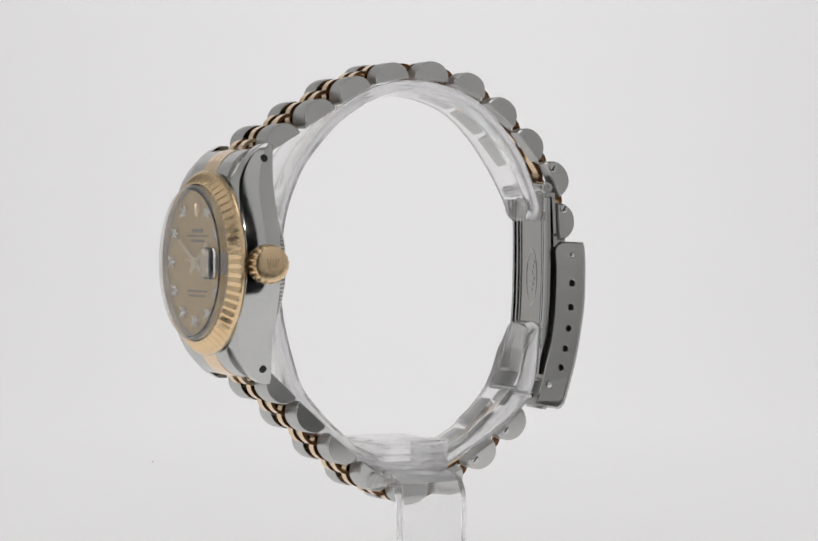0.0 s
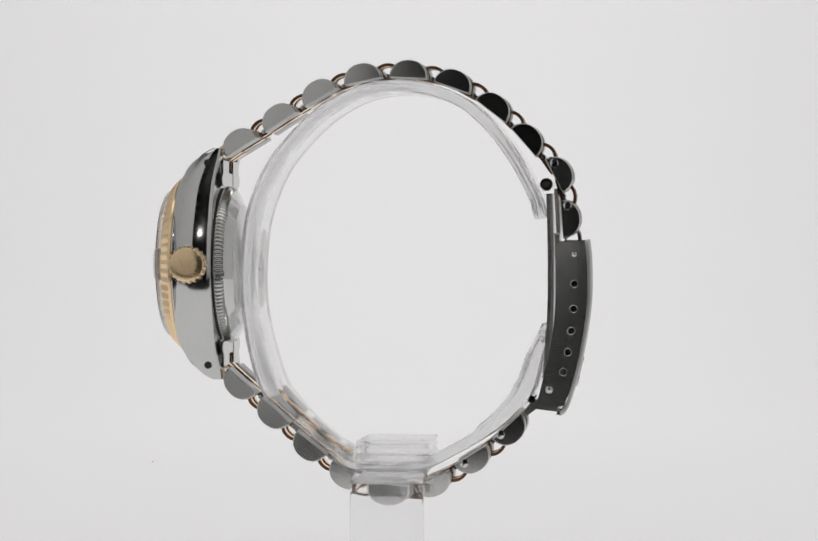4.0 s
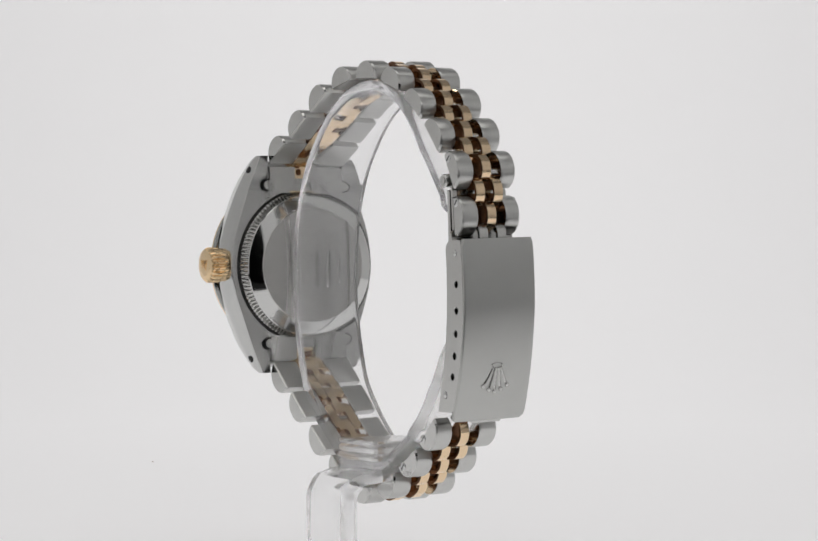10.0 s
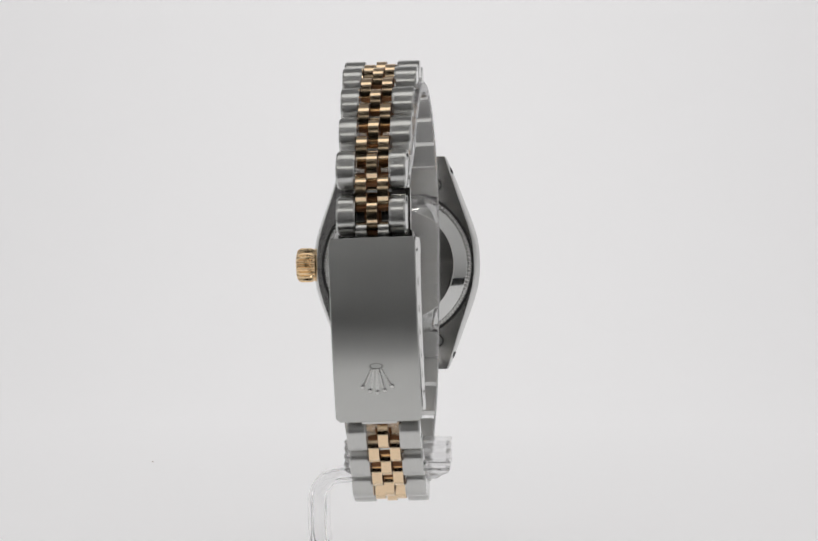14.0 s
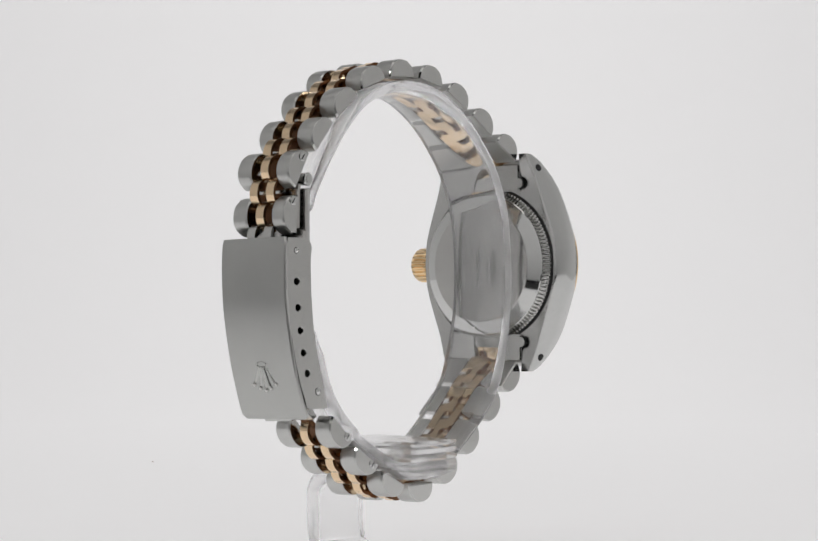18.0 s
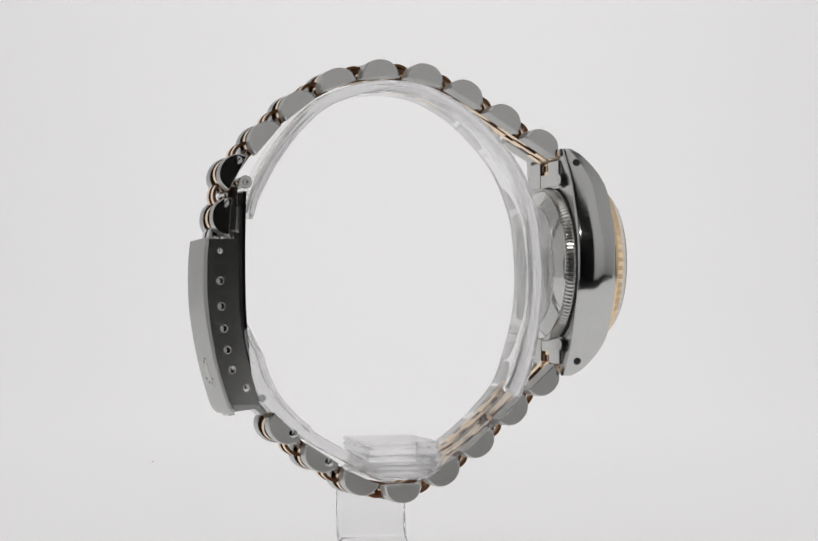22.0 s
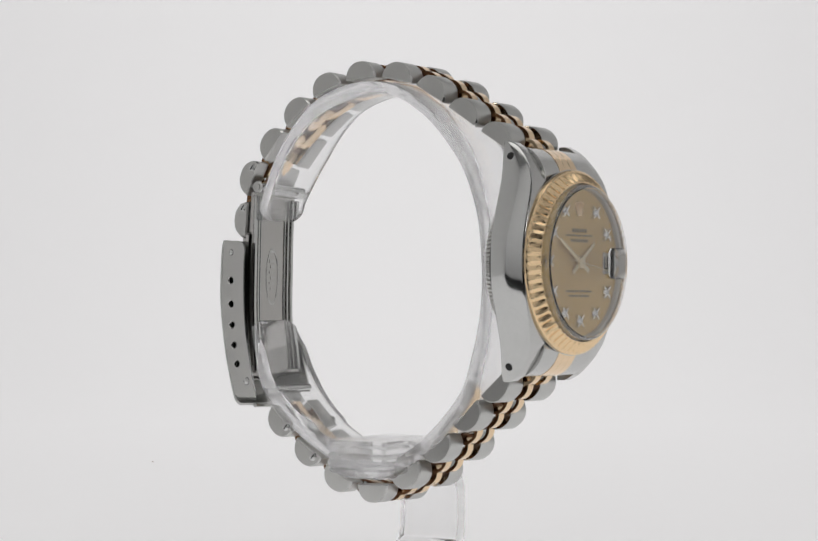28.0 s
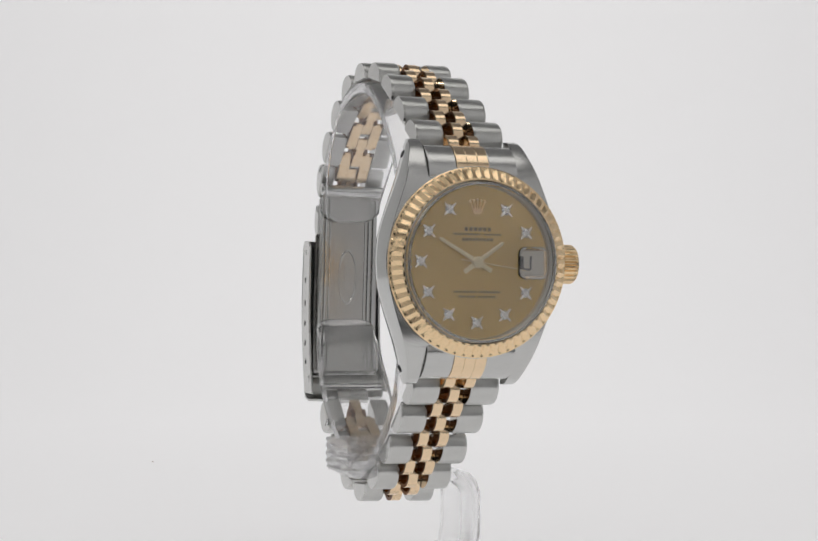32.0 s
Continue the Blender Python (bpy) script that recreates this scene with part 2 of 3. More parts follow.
def case():
    bm = bmesh.new()
    tips = (11.4, 12.2, 13, 13.8, 14.6, 15.3, 15.9, 16.4, 16.7)
    for s in (-1, 1):
        loft([case_ring(-h, 6.5, s) for h in reversed(tips)] + [case_ring(h, 0.0, s) for h in np.linspace(-11.4, 11.4, 25)] + [case_ring(h, 6.5, s) for h in tips], bm=bm)
    for f in [f for f in bm.faces if all(abs(v.co.x) < 1e-4 for v in f.verts)]:
        bm.faces.remove(f)
    bmesh.ops.remove_doubles(bm, verts=bm.verts, dist=0.0005)
    body = part("case", bm, CASE_STEEL, watch, "polished steel watch case with drilled lugs", head, 32, CASE_SATIN, 1)
    for s in (-1, 1):
        for e in (-1, 1):
            bm = turned([(0.02, 0.05), (0.5, 0.05), (0.56, 0.02), (0.56, -0.5)], 16, "x", (0, 0, 0))
            bmesh.ops.rotate(bm, verts=bm.verts, matrix=Matrix.Rotation(radians(-24), 3, "Y"))
            bmesh.ops.translate(bm, verts=bm.verts, vec=(blend(14.6, CASE_H, CASE_W) + 0.1 + (0.05 if s < 0 else 0.0), 25.75, 14.6))
            for v in bm.verts:
                v.co = Vector((s * v.co.x, v.co.y, e * v.co.z))
            part("lug_hole", bm, DARK, body, "dark drilled lug hole", head)
    bm = turned([(11.3, 24.9), (11.95, 24.85), (12.0, 24.58), (11.3, 24.45)], 72)
    part("gasket", bm, DARK, watch, "black gasket ring", lambda p: head(Vector((p[0] + 0.35, p[1], p[2] - 0.28))))
    return body


def case_back():
    n, teeth = 480, 120

    def sunk(p):
        return head(Vector((p[0] + 0.35, p[1], p[2] - 0.28)))

    prof = [(11.62, 24.5), (11.62, 24.28), (11.3, 23.5), (10.95, 23.2)]
    rows = []
    for r, y in prof:
        deep = 0.962 if 23.3 < y < 24.4 else 1.0
        rows.append([((r * (1 if i % 4 > 1 else deep)) * math.cos(2 * math.pi * i / n), y, (r * (1 if i % 4 > 1 else deep)) * math.sin(2 * math.pi * i / n)) for i in range(n)])
    ring = part("case_back", loft(rows, caps=False), STEEL_SIDE, watch, "screwed steel case back with a notched rim", sunk, 20)
    bm = turned([(10.95, 23.2), (10.85, 23.08), (9.9, 22.62), (8.95, 22.24)], 96, caps=False)
    part("polished_ring", bm, POLISHED, ring, "polished bevel ring", sunk, 8)
    bm = turned([(8.95, 22.24), (8.85, 22.14), (4, 22.1), (0.05, 22.08)], 96, caps=False)
    part("back_plate", bm, PLATE_STEEL, ring, "satin steel centre of the case back", sunk, 8)


def seated(p):
    return head(Vector((p[0] * 1.01 - 0.42, p[1], p[2] * 1.01)))


def bezel():
    n, flutes = 480, 60
    prof = [(12.6, 30.3), (12.8, 30.45), (12.8, 30.72), (12.66, 30.9), (12.48, 31.03), (12.2, 31.33), (11.5, 32.05), (11.22, 32.2), (10.95, 32.2), (10.9, 31.4)]
    depth = (0, 0, 0, 0.1, 0.55, 0.9, 0.9, 0.35, 0, 0)
    rows = []
    for (r, y), d in zip(prof, depth):
        row = []
        for i in range(n):
            t = 2 * math.pi * i / n
            u = (i * flutes / n) % 1.0
            w = abs(u - 0.5) * 2
            cut = d * 0.36 * (1 - w)
            row.append(((r - cut * 0.55) * math.cos(t), y - cut * 0.75, (r - cut * 0.55) * math.sin(t)))
        rows.append(row)
    bm = loft(rows, caps=False)
    part("bezel", bm, BEZEL_GOLD, watch, "fluted yellow gold bezel", seated, 22)
    bm = turned([(12.3, 30.1), (12.8, 30.15), (12.88, 30.28), (12.4, 30.4)], 96, caps=False)
    part("bezel_seat", bm, CASE_STEEL, watch, "steel seat under the bezel", seated)


def crystal():
    def set_in(p):
        return head(Vector((p[0] - 0.45, p[1], p[2])))

    # a flat disc, whose ground wall and bevel look milky
    bm = turned([(0.02, 33.2), (10.3, 33.17), (10.45, 33.1), (10.45, 32.9), (0.02, 32.9)], 96, caps=False)
    bmesh.ops.remove_doubles(bm, verts=bm.verts, dist=0.0001)
    glass = part("crystal", bm, SAPPHIRE, watch, "flat clear watch crystal with bevelled rim", set_in, 12)
    glass.visible_shadow = False
    bm = turned([(10.45, 33.1), (10.8, 32.8), (10.88, 32.5), (10.88, 31.9), (10.62, 31.9), (10.45, 32.3), (10.45, 33.1)], 96, caps=False)
    bmesh.ops.remove_doubles(bm, verts=bm.verts, dist=0.0001)
    rim = part("crystal_rim", bm, GROUND_GLASS, glass, "milky ground edge of the crystal", set_in, 30)
    rim.visible_shadow = False
    # the magnifier: a rounded oblong with a domed top
    def oblong(k, y):
        return [(-7.55 + k * px, y, k * pz) for px, pz in LENS_EDGE]
    bm = loft([oblong(1.0, 33.21), oblong(0.995, 33.5), oblong(0.96, 33.62), oblong(0.84, 33.7), oblong(0.65, 33.76), oblong(0.35, 33.8), oblong(0.05, 33.81)])
    lens = part("date_lens", bm, SAPPHIRE, glass, "clear magnifier over the date", head, 40)
    lens.visible_shadow = False
    bm = turned([(10.9, 31.1), (10.9, 32.0), (10.5, 31.9), (10.3, 31.45), (10.25, 31.2)], 96, caps=False)
    part("rehaut", bm, REHAUT, watch, "grey inner ring round the dial", head)


LENS_EDGE = [(cx + 1.0 * math.cos(t), cz + 1.0 * math.sin(t)) for cx, cz, t0 in ((1.15, 1.2, 0.0), (-1.15, 1.2, math.pi / 2), (-1.15, -1.2, math.pi), (1.15, -1.2, 1.5 * math.pi)) for t in np.linspace(t0, t0 + math.pi / 2, 7)]
DIAL_Y = 31.4


def dial():
    face = part("dial", turned([(10.6, DIAL_Y - 0.3), (10.6, DIAL_Y), (0.02, DIAL_Y)], 96), DIAL_GOLD, watch, "champagne gold watch dial", head)
    for hour in (1, 2, 4, 5, 6, 7, 8, 9, 10, 11):
        a = radians(30 * hour)
        x, z = -8.15 * math.sin(a), 8.15 * math.cos(a)
        bm = bmesh.new()
        for dx, dz in ((-1, -1), (-1, 1), (1, -1), (1, 1)):
            loft([[(dx * u + dz * w, DIAL_Y + h, dz * u - dx * w) for u, w in ((0.25, -0.13), (0.82, -0.07), (0.82, 0.07), (0.25, 0.13))] for h in (0.0, 0.5)], bm=bm)
        bmesh.ops.translate(bm, verts=bm.verts, vec=(x, 0, z))
        part("hour_marker", bm, WHITE_GOLD, face, "four-clawed white setting of an hour stone", head)
        bm = turned([(0.45, 0), (0.66, 0.22), (0.36, 0.48), (0.02, 0.5)], 8, "y", (x, DIAL_Y + 0.05, z))
        part("stone", bm, STONE, face, "faceted clear stone", head, 5)
    # print on the dial as plain bars
    for z, h, words in ((4.45, 0.52, ((-2.0, 2.0),)), (3.75, 0.26, ((-3.5, -0.9), (-0.5, 3.5))), (3.05, 0.42, ((-2.3, 2.3),)),
                        (-4.0, 0.3, ((-3.4, -0.2), (0.1, 3.4))), (-4.65, 0.3, ((-2.7, -0.1), (0.2, 2.7)))):
        for a, b in words:
            n = max(3, int((b - a) / (h * 1.15)))
            bm = bmesh.new()
            for k in range(n):
                u = a + (b - a) * k / n
                box(u, u + (b - a) / n * 0.72, DIAL_Y + 0.004, DIAL_Y + 0.02, z - h / 2, z + h / 2, bm=bm)
            part("printed_bar", bm, PRINT, face, "dark printed bars", head, 0)
    # applied emblem: a plain small fan with a foot and ball tips
    emblem = box(-0.62, 0.62, DIAL_Y + 0.004, DIAL_Y + 0.17, 6.5, 6.85, 0.08)
    for k in range(5):
        u = (k - 2) * 0.36
        top = 8.35 - 0.14 * abs(k - 2)
        loft([[(u * 0.7 - w, y, 6.8), (u * 0.7 + w, y, 6.8), (u * 1.4 + w * 0.5, y, top), (u * 1.4 - w * 0.5, y, top)] for y, w in ((DIAL_Y + 0.004, 0.17), (DIAL_Y + 0.15, 0.1))], bm=emblem)
        turned([(0.02, 0.0), (0.2, 0.04), (0.2, 0.12), (0.02, 0.2)], 8, "y", (u * 1.45, DIAL_Y, top + 0.1), emblem)
    part("emblem", emblem, BEZEL_GOLD, face, "applied gold emblem", head, 30)
    # date window
    part("date_disc", box(-9.5, -6.45, DIAL_Y + 0.004, DIAL_Y + 0.03, -1.45, 1.45), DATE_WHITE, face, "white date disc in its window", head, 0)
    bm = bmesh.new()
    for x0, x1, z0, z1 in ((-9.62, -6.33, 1.45, 1.57), (-9.62, -6.33, -1.57, -1.45), (-6.45, -6.33, -1.45, 1.45), (-9.62, -9.5, -1.45, 1.45)):
        box(x0, x1, DIAL_Y + 0.02, DIAL_Y + 0.08, z0, z1, bm=bm)
    part("date_frame", bm, GOLD, face, "thin gold frame of the date window", head)
    bm = bmesh.new()
    for x0, x1, z0, z1 in ((-7.65, -7.0, -0.95, -0.68), (-7.9, -7.65, -0.8, 0.9), (-7.0, -6.75, -0.8, 0.9)):
        box(x0, x1, DIAL_Y + 0.035, DIAL_Y + 0.045, z0, z1, bm=bm)
    part("date_numeral", bm, DARK, face, "dark date numeral as bars", head, 0)


def pointer(name, degrees_, length, tail, w0, w1, y, label):
    bm = loft([[(-w0 * k, yy, -tail), (w0 * k, yy, -tail), (w0 * k, yy, 0), (w1 * k, yy, length * 0.94), (0, yy, length), (-w1 * k, yy, length * 0.94), (-w0 * k, yy, 0)] for yy, k in ((y, 1.0), (y + 0.06, 1.0), (y + 0.13, 0.35))])
    bmesh.ops.rotate(bm, verts=bm.verts, matrix=Matrix.Rotation(radians(-degrees_), 3, "Y"))
    part(name, bm, POINTER_GOLD, watch, label, head)


def pointers():
    pointer("hour_pointer", 54, 4.7, 2.3, 0.33, 0.24, DIAL_Y + 0.22, "slim gold hour pointer")
    pointer("minute_pointer", 300, 6.5, 2.3, 0.33, 0.22, DIAL_Y + 0.38, "slim gold minute pointer")
    pointer("seconds_pointer", 98, 7.6, 2.5, 0.07, 0.05, DIAL_Y + 0.53, "thin gold seconds pointer")
    part("pointer_hub", turned([(0.78, DIAL_Y + 0.1), (0.78, DIAL_Y + 0.62), (0.6, DIAL_Y + 0.74), (0.02, DIAL_Y + 0.75)], 24), POINTER_GOLD, watch, "gold pointer hub", head)


def crown():
    teeth = 20
    def tooth(r, a, i):
        return r - (0.34 if i % 4 in (0, 1) and -15.9 < a < -13.5 else 0.0)
    prof = [(2.0, -13.0), (2.35, -13.15), (2.5, -13.6), (2.62, -13.75), (2.62, -15.3), (2.52, -15.55), (2.3, -15.8), (1.95, -15.92), (1.3, -16.0), (0.03, -16.03)]
    knob = part("crown", turned([(r * 1.04, a if a > -13.7 else a - 0.22) for r, a in prof], teeth * 4, "x", (0.3, 27.6, 0.0), shape=tooth), BEZEL_GOLD, watch, "fluted gold winding crown", head, 25)
    bm = bmesh.new()
    for k in range(5):
        u = (k - 2) * 0.32
        loft([[(x, 27.6 + u * 0.6 - 0.12, -0.75), (x, 27.6 + u * 0.6 + 0.12, -0.75), (x, 27.6 + u * 1.4, 0.75)] for x in (-15.85, -16.03)], bm=bm)
    part("crown_emblem", bm, BEZEL_GOLD, knob, "raised plain emblem", head)
    part("crown_tube", turned([(1.7, -12.3), (1.7, -13.1)], 32, "x", (0.3, 27.6, 0.0)), CASE_STEEL, watch, "steel crown tube", head)


# each row of the bracelet: middle of its flat base (y, z), direction of the base in degrees, half width across
TOP_ROWS = ((-25.0, 6.6, 265.7, 4.7), (-23.9, 12.8, 241.7, 4.7), (-19.5, 17.6, 229, 4.75), (-14.75, 22.1, 217.5, 4.85), (-9.2, 25.55, 200, 4.95),
            (-2.95, 26.95, 183, 5.1), (3.6, 26.5, 168.3, 5.3), (9.65, 24.2, 150.5, 5.7), (15.45, 20.7, 147.7, 5.95), (21.2, 17.1, 149, 6.2))
LOW_ROWS = ((-17.0, -23.2, -43, 4.95), (-11.8, -27.35, -32, 5.0), (-6.1, -30.85, -25, 5.1), (0.05, -32.1, 2, 5.25), (5.85, -29.75, 35, 5.5),
            (11.15, -25.7, 38, 5.7), (16.35, -21.0, 40.5, 5.95), (21.2, -16.75, 42, 6.2))


def dee(y, z, degrees_, chord, high, n=18, low=0.0):
    """A rounded D in the (y, z) plane; its flat base runs along the direction, its bow lies outside."""
    a = radians(degrees_)
    d, o = Vector((math.cos(a), math.sin(a))), Vector((math.sin(a), -math.cos(a)))
    out = []
    for k in range(n + 1):
        t = math.pi * k / n
        out.append((chord / 2 * math.copysign(abs(math.cos(t)) ** 0.92, math.cos(t)), low + (high - low) * math.sin(t) ** 0.92))
    return [(y + s * d.x + h * o.x, z + s * d.y + h * o.y) for s, h in out]


def hollow(y, z, degrees_, chord, high, wall, x0, x1):
    """A hollow D-shaped link along x."""
    outer, inner = dee(y, z, degrees_, chord, high), dee(y, z, degrees_, chord - 2.6 * wall, high - wall, low=wall * 0.6)
    return loft([[(x, *p) for p in r] for x, r in ((x0, inner), (x0, outer), (x1, outer), (x1, inner), (x0, inner))], caps=False)


GOLD_W = 1.5


def link_end(y, z, half, s):
    """Where the outer links end on either side; the band bows a little to the side away from the crown."""
    if s < 0:
        return -half - blend(y, (-15, 0, 25), (0.0, 0.25, 0.3))
    return half + (blend(y, (-25, -20, -9, 0, 10), (0.05, 0.45, 0.55, 0.4, 0.1)) if z > 0 else blend(y, (-10, 5), (0.3, 0.05)))


def end_skew(y, z):
    return blend(y, (-26, -23.5, -20.5, -12, 8, 22), (0.085, 0.075, 0.012, 0.008, 0.008, 0.0)) if z > 0 else 0.02


def bracelet(rows):
    for y, z, a, half in rows:
        wide = 5.55
        for s in (-1, 1):
            end = link_end(y, z, half, s)
            bm = prism(dee(y, z, a, wide, 2.68), s * (1.5 * GOLD_W + 0.06), end, 0.26)
            k = end_skew(y, z)
            for v in bm.verts:
                if abs(v.co.x) > abs(end) - 0.5:
                    v.co.x += k * (v.co.y - y)
            part("outer_link", bm, STEEL, watch, "rounded brushed steel outer link", lean, 18, LINK_END)
        r = radians(a)
        base = [(y + q * math.cos(r) + h * math.sin(r), z + q * math.sin(r) - h * math.cos(r)) for q, h in ((-2.7, 0.02), (2.7, 0.02), (2.7, 0.3), (-2.7, 0.3))]
        part("link_base", prism(base, -GOLD_W / 2 + 0.05, GOLD_W / 2 - 0.05, 0.04), GOLD, watch, "flat gold inner side of the link", lean)
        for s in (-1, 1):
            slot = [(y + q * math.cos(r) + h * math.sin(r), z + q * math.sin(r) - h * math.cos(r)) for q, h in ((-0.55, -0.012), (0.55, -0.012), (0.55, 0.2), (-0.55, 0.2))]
            part("link_slot", prism(slot, s * 0.55, s * 1.15, 0.005), SHADED_GOLD, watch, "small dark slot on the inner side", lean, 0)
        # dark filler whose colour stands for the shade between the gold links
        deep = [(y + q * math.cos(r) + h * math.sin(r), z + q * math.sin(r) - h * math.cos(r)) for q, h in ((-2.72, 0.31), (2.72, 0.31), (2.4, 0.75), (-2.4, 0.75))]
        part("link_recess", prism(deep, -GOLD_W / 2 + 0.01, GOLD_W / 2 - 0.01, 0.04), SHADED_GOLD, watch, "recess between gold links, coloured dark for shade", lean)
        part("centre_link", hollow(y, z, a, 4.5, 2.6, 0.5, -GOLD_W / 2 + 0.04, GOLD_W / 2 - 0.04), GOLD, watch, "rounded gold centre link", lean, 40, SHADED_GOLD)
    for (y0, z0, a0, h0), (y1, z1, a1, h1) in zip(rows, rows[1:]):
        y, z, a = (y0 + y1) / 2, (z0 + z1) / 2, (a0 + a1) / 2
        r = radians(a)
        out = Vector((math.sin(r), -math.cos(r)))
        bulge = 0.25 + 0.012 * abs(a1 - a0)
        y, z = y + out.x * bulge * 0.4, z + out.y * bulge * 0.4
        base = [(y + q * math.cos(r) + h * math.sin(r), z + q * math.sin(r) - h * math.cos(r)) for q, h in ((-2.75, 0.03), (2.75, 0.03), (2.75, 0.29), (-2.75, 0.29))]
        for s in (-1, 1):
            part("link_base", prism(base, s * (GOLD_W * 0.5 + 0.05), s * (GOLD_W * 1.5 - 0.45), 0.04), GOLD, watch, "flat gold inner side of the link", lean)
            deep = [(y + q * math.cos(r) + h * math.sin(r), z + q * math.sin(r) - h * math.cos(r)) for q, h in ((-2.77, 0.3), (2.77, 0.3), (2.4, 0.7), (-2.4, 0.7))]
            part("link_recess", prism(deep, s * (GOLD_W * 0.5 + 0.01), s * (GOLD_W * 1.5 - 0.01), 0.04), SHADED_GOLD, watch, "recess between gold links, coloured dark for shade", lean)
            part("side_link", hollow(y, z, a, 4.5, 2.45, 0.45, s * (GOLD_W * 0.5 + 0.03), s * (GOLD_W * 1.5 - 0.03)), GOLD, watch, "rounded gold inner link", lean, 40, SHADED_GOLD)
        pin = turned([(0.02, -2.6), (0.33, -2.58), (0.33, 2.58), (0.02, 2.6)], 10, "x", (0, y + out.x * 0.55, z + out.y * 0.55))
        part("link_pin", pin, STEEL_SIDE, watch, "steel link pin", lean)


def half_links():
    """The inner links that join the rows to the case and to the clasp."""
    for y, z, a, mat, label in ((23.75, 15.35, 147, GOLD, "rounded gold inner link"), (23.75, -14.75, 44, GOLD, "rounded gold inner link"), (-25.35, 3.75, 268, STEEL_SIDE, "small steel loop under the clasp")):
        for s in (-1, 1):
            part("side_link", hollow(y, z, a, 4.3, 2.4, 0.45, s * (GOLD_W * 0.5 + 0.03), s * (GOLD_W * 1.5 - 0.03)), mat, watch, label, lean, 40)


def end_link(e):
    """The steel piece with a gold middle that fills the gap between the lugs."""
    prof = [tuple(p) for p in curve(((29.9, 11.0), (29.95, 12.2), (29.5, 13.4), (28.7, 14.5), (27.6, 15.4), (26.4, 15.9), (25.2, 15.9), (24.4, 15.2), (24.3, 13.5), (24.3, 11.0)), 4)]
    def yz(grow):
        return [(y + grow * (1 if y > 26 else 0), e * (z + grow * (1 if z > 14 else 0))) for y, z in prof]
    for s in (-1, 1):
        part("end_link", prism(yz(0), s * 2.4, s * 6.4, 0.07), CASE_SATIN, watch, "steel end link between the lugs", head, 20)
    for k in (-1, 0, 1):
        part("end_link_gold", prism(yz(0.06), k * 1.58 - 0.78, k * 1.58 + 0.78, 0.07), GOLD, watch, "gold middle of the end link", head, 20)
    for k in (-1, 1):
        part("end_slot", box(k * 0.95 - 0.3, k * 0.95 + 0.3, 24.1, 24.36, e * 14.2 - 0.45, e * 14.2 + 0.45), SHADED_GOLD, watch, "dark slot in the end link", head, 0)
    for s in (-1, 1):
        part("end_foot", box(min(s * 1.75, s * 6.3), max(s * 1.75, s * 6.3), 23.93, 24.34, min(e * 11.3, e * 15.0), max(e * 11.3, e * 15.0), 0.05), STEEL_SIDE, watch, "flat steel back of the end link", head, 20)
    part("end_foot", box(-1.7, 1.7, 23.98, 24.34, min(e * 11.3, e * 13.2), max(e * 11.3, e * 13.2), 0.05), STEEL_SIDE, watch, "flat steel back of the end link", head, 20)
    for s in (-1, 1):
        part("end_notch", turned([(0.92, 23.99), (0.92, 24.2)], 20, "y", (s * 6.45, 0, e * 12.2)), DARK, watch, "dark rounded notch", head)
        part("end_nub", turned([(0.76, 24.1), (0.76, 23.94), (0.02, 23.93)], 20, "y", (s * 6.45, 0, e * 12.2)), STEEL_SIDE, watch, "rounded steel nub beside the lug", head)


CLASP_OUT = ((-28.85, 3.55), (-29.15, 0.6), (-29.2, -3.95), (-29.0, -7.0), (-28.45, -10.75), (-27.7, -14.5), (-26.65, -18.3), (-25.9, -20.5), (-25.1, -21.5))
CLASP_IN = ((-24.05, 3.4), (-24.25, 0.6), (-24.25, -3.2), (-24.1, -7.0), (-23.65, -10.75), (-22.8, -14.5), (-21.9, -18.3), (-21.2, -20.6))
CLASP_W = 5.9


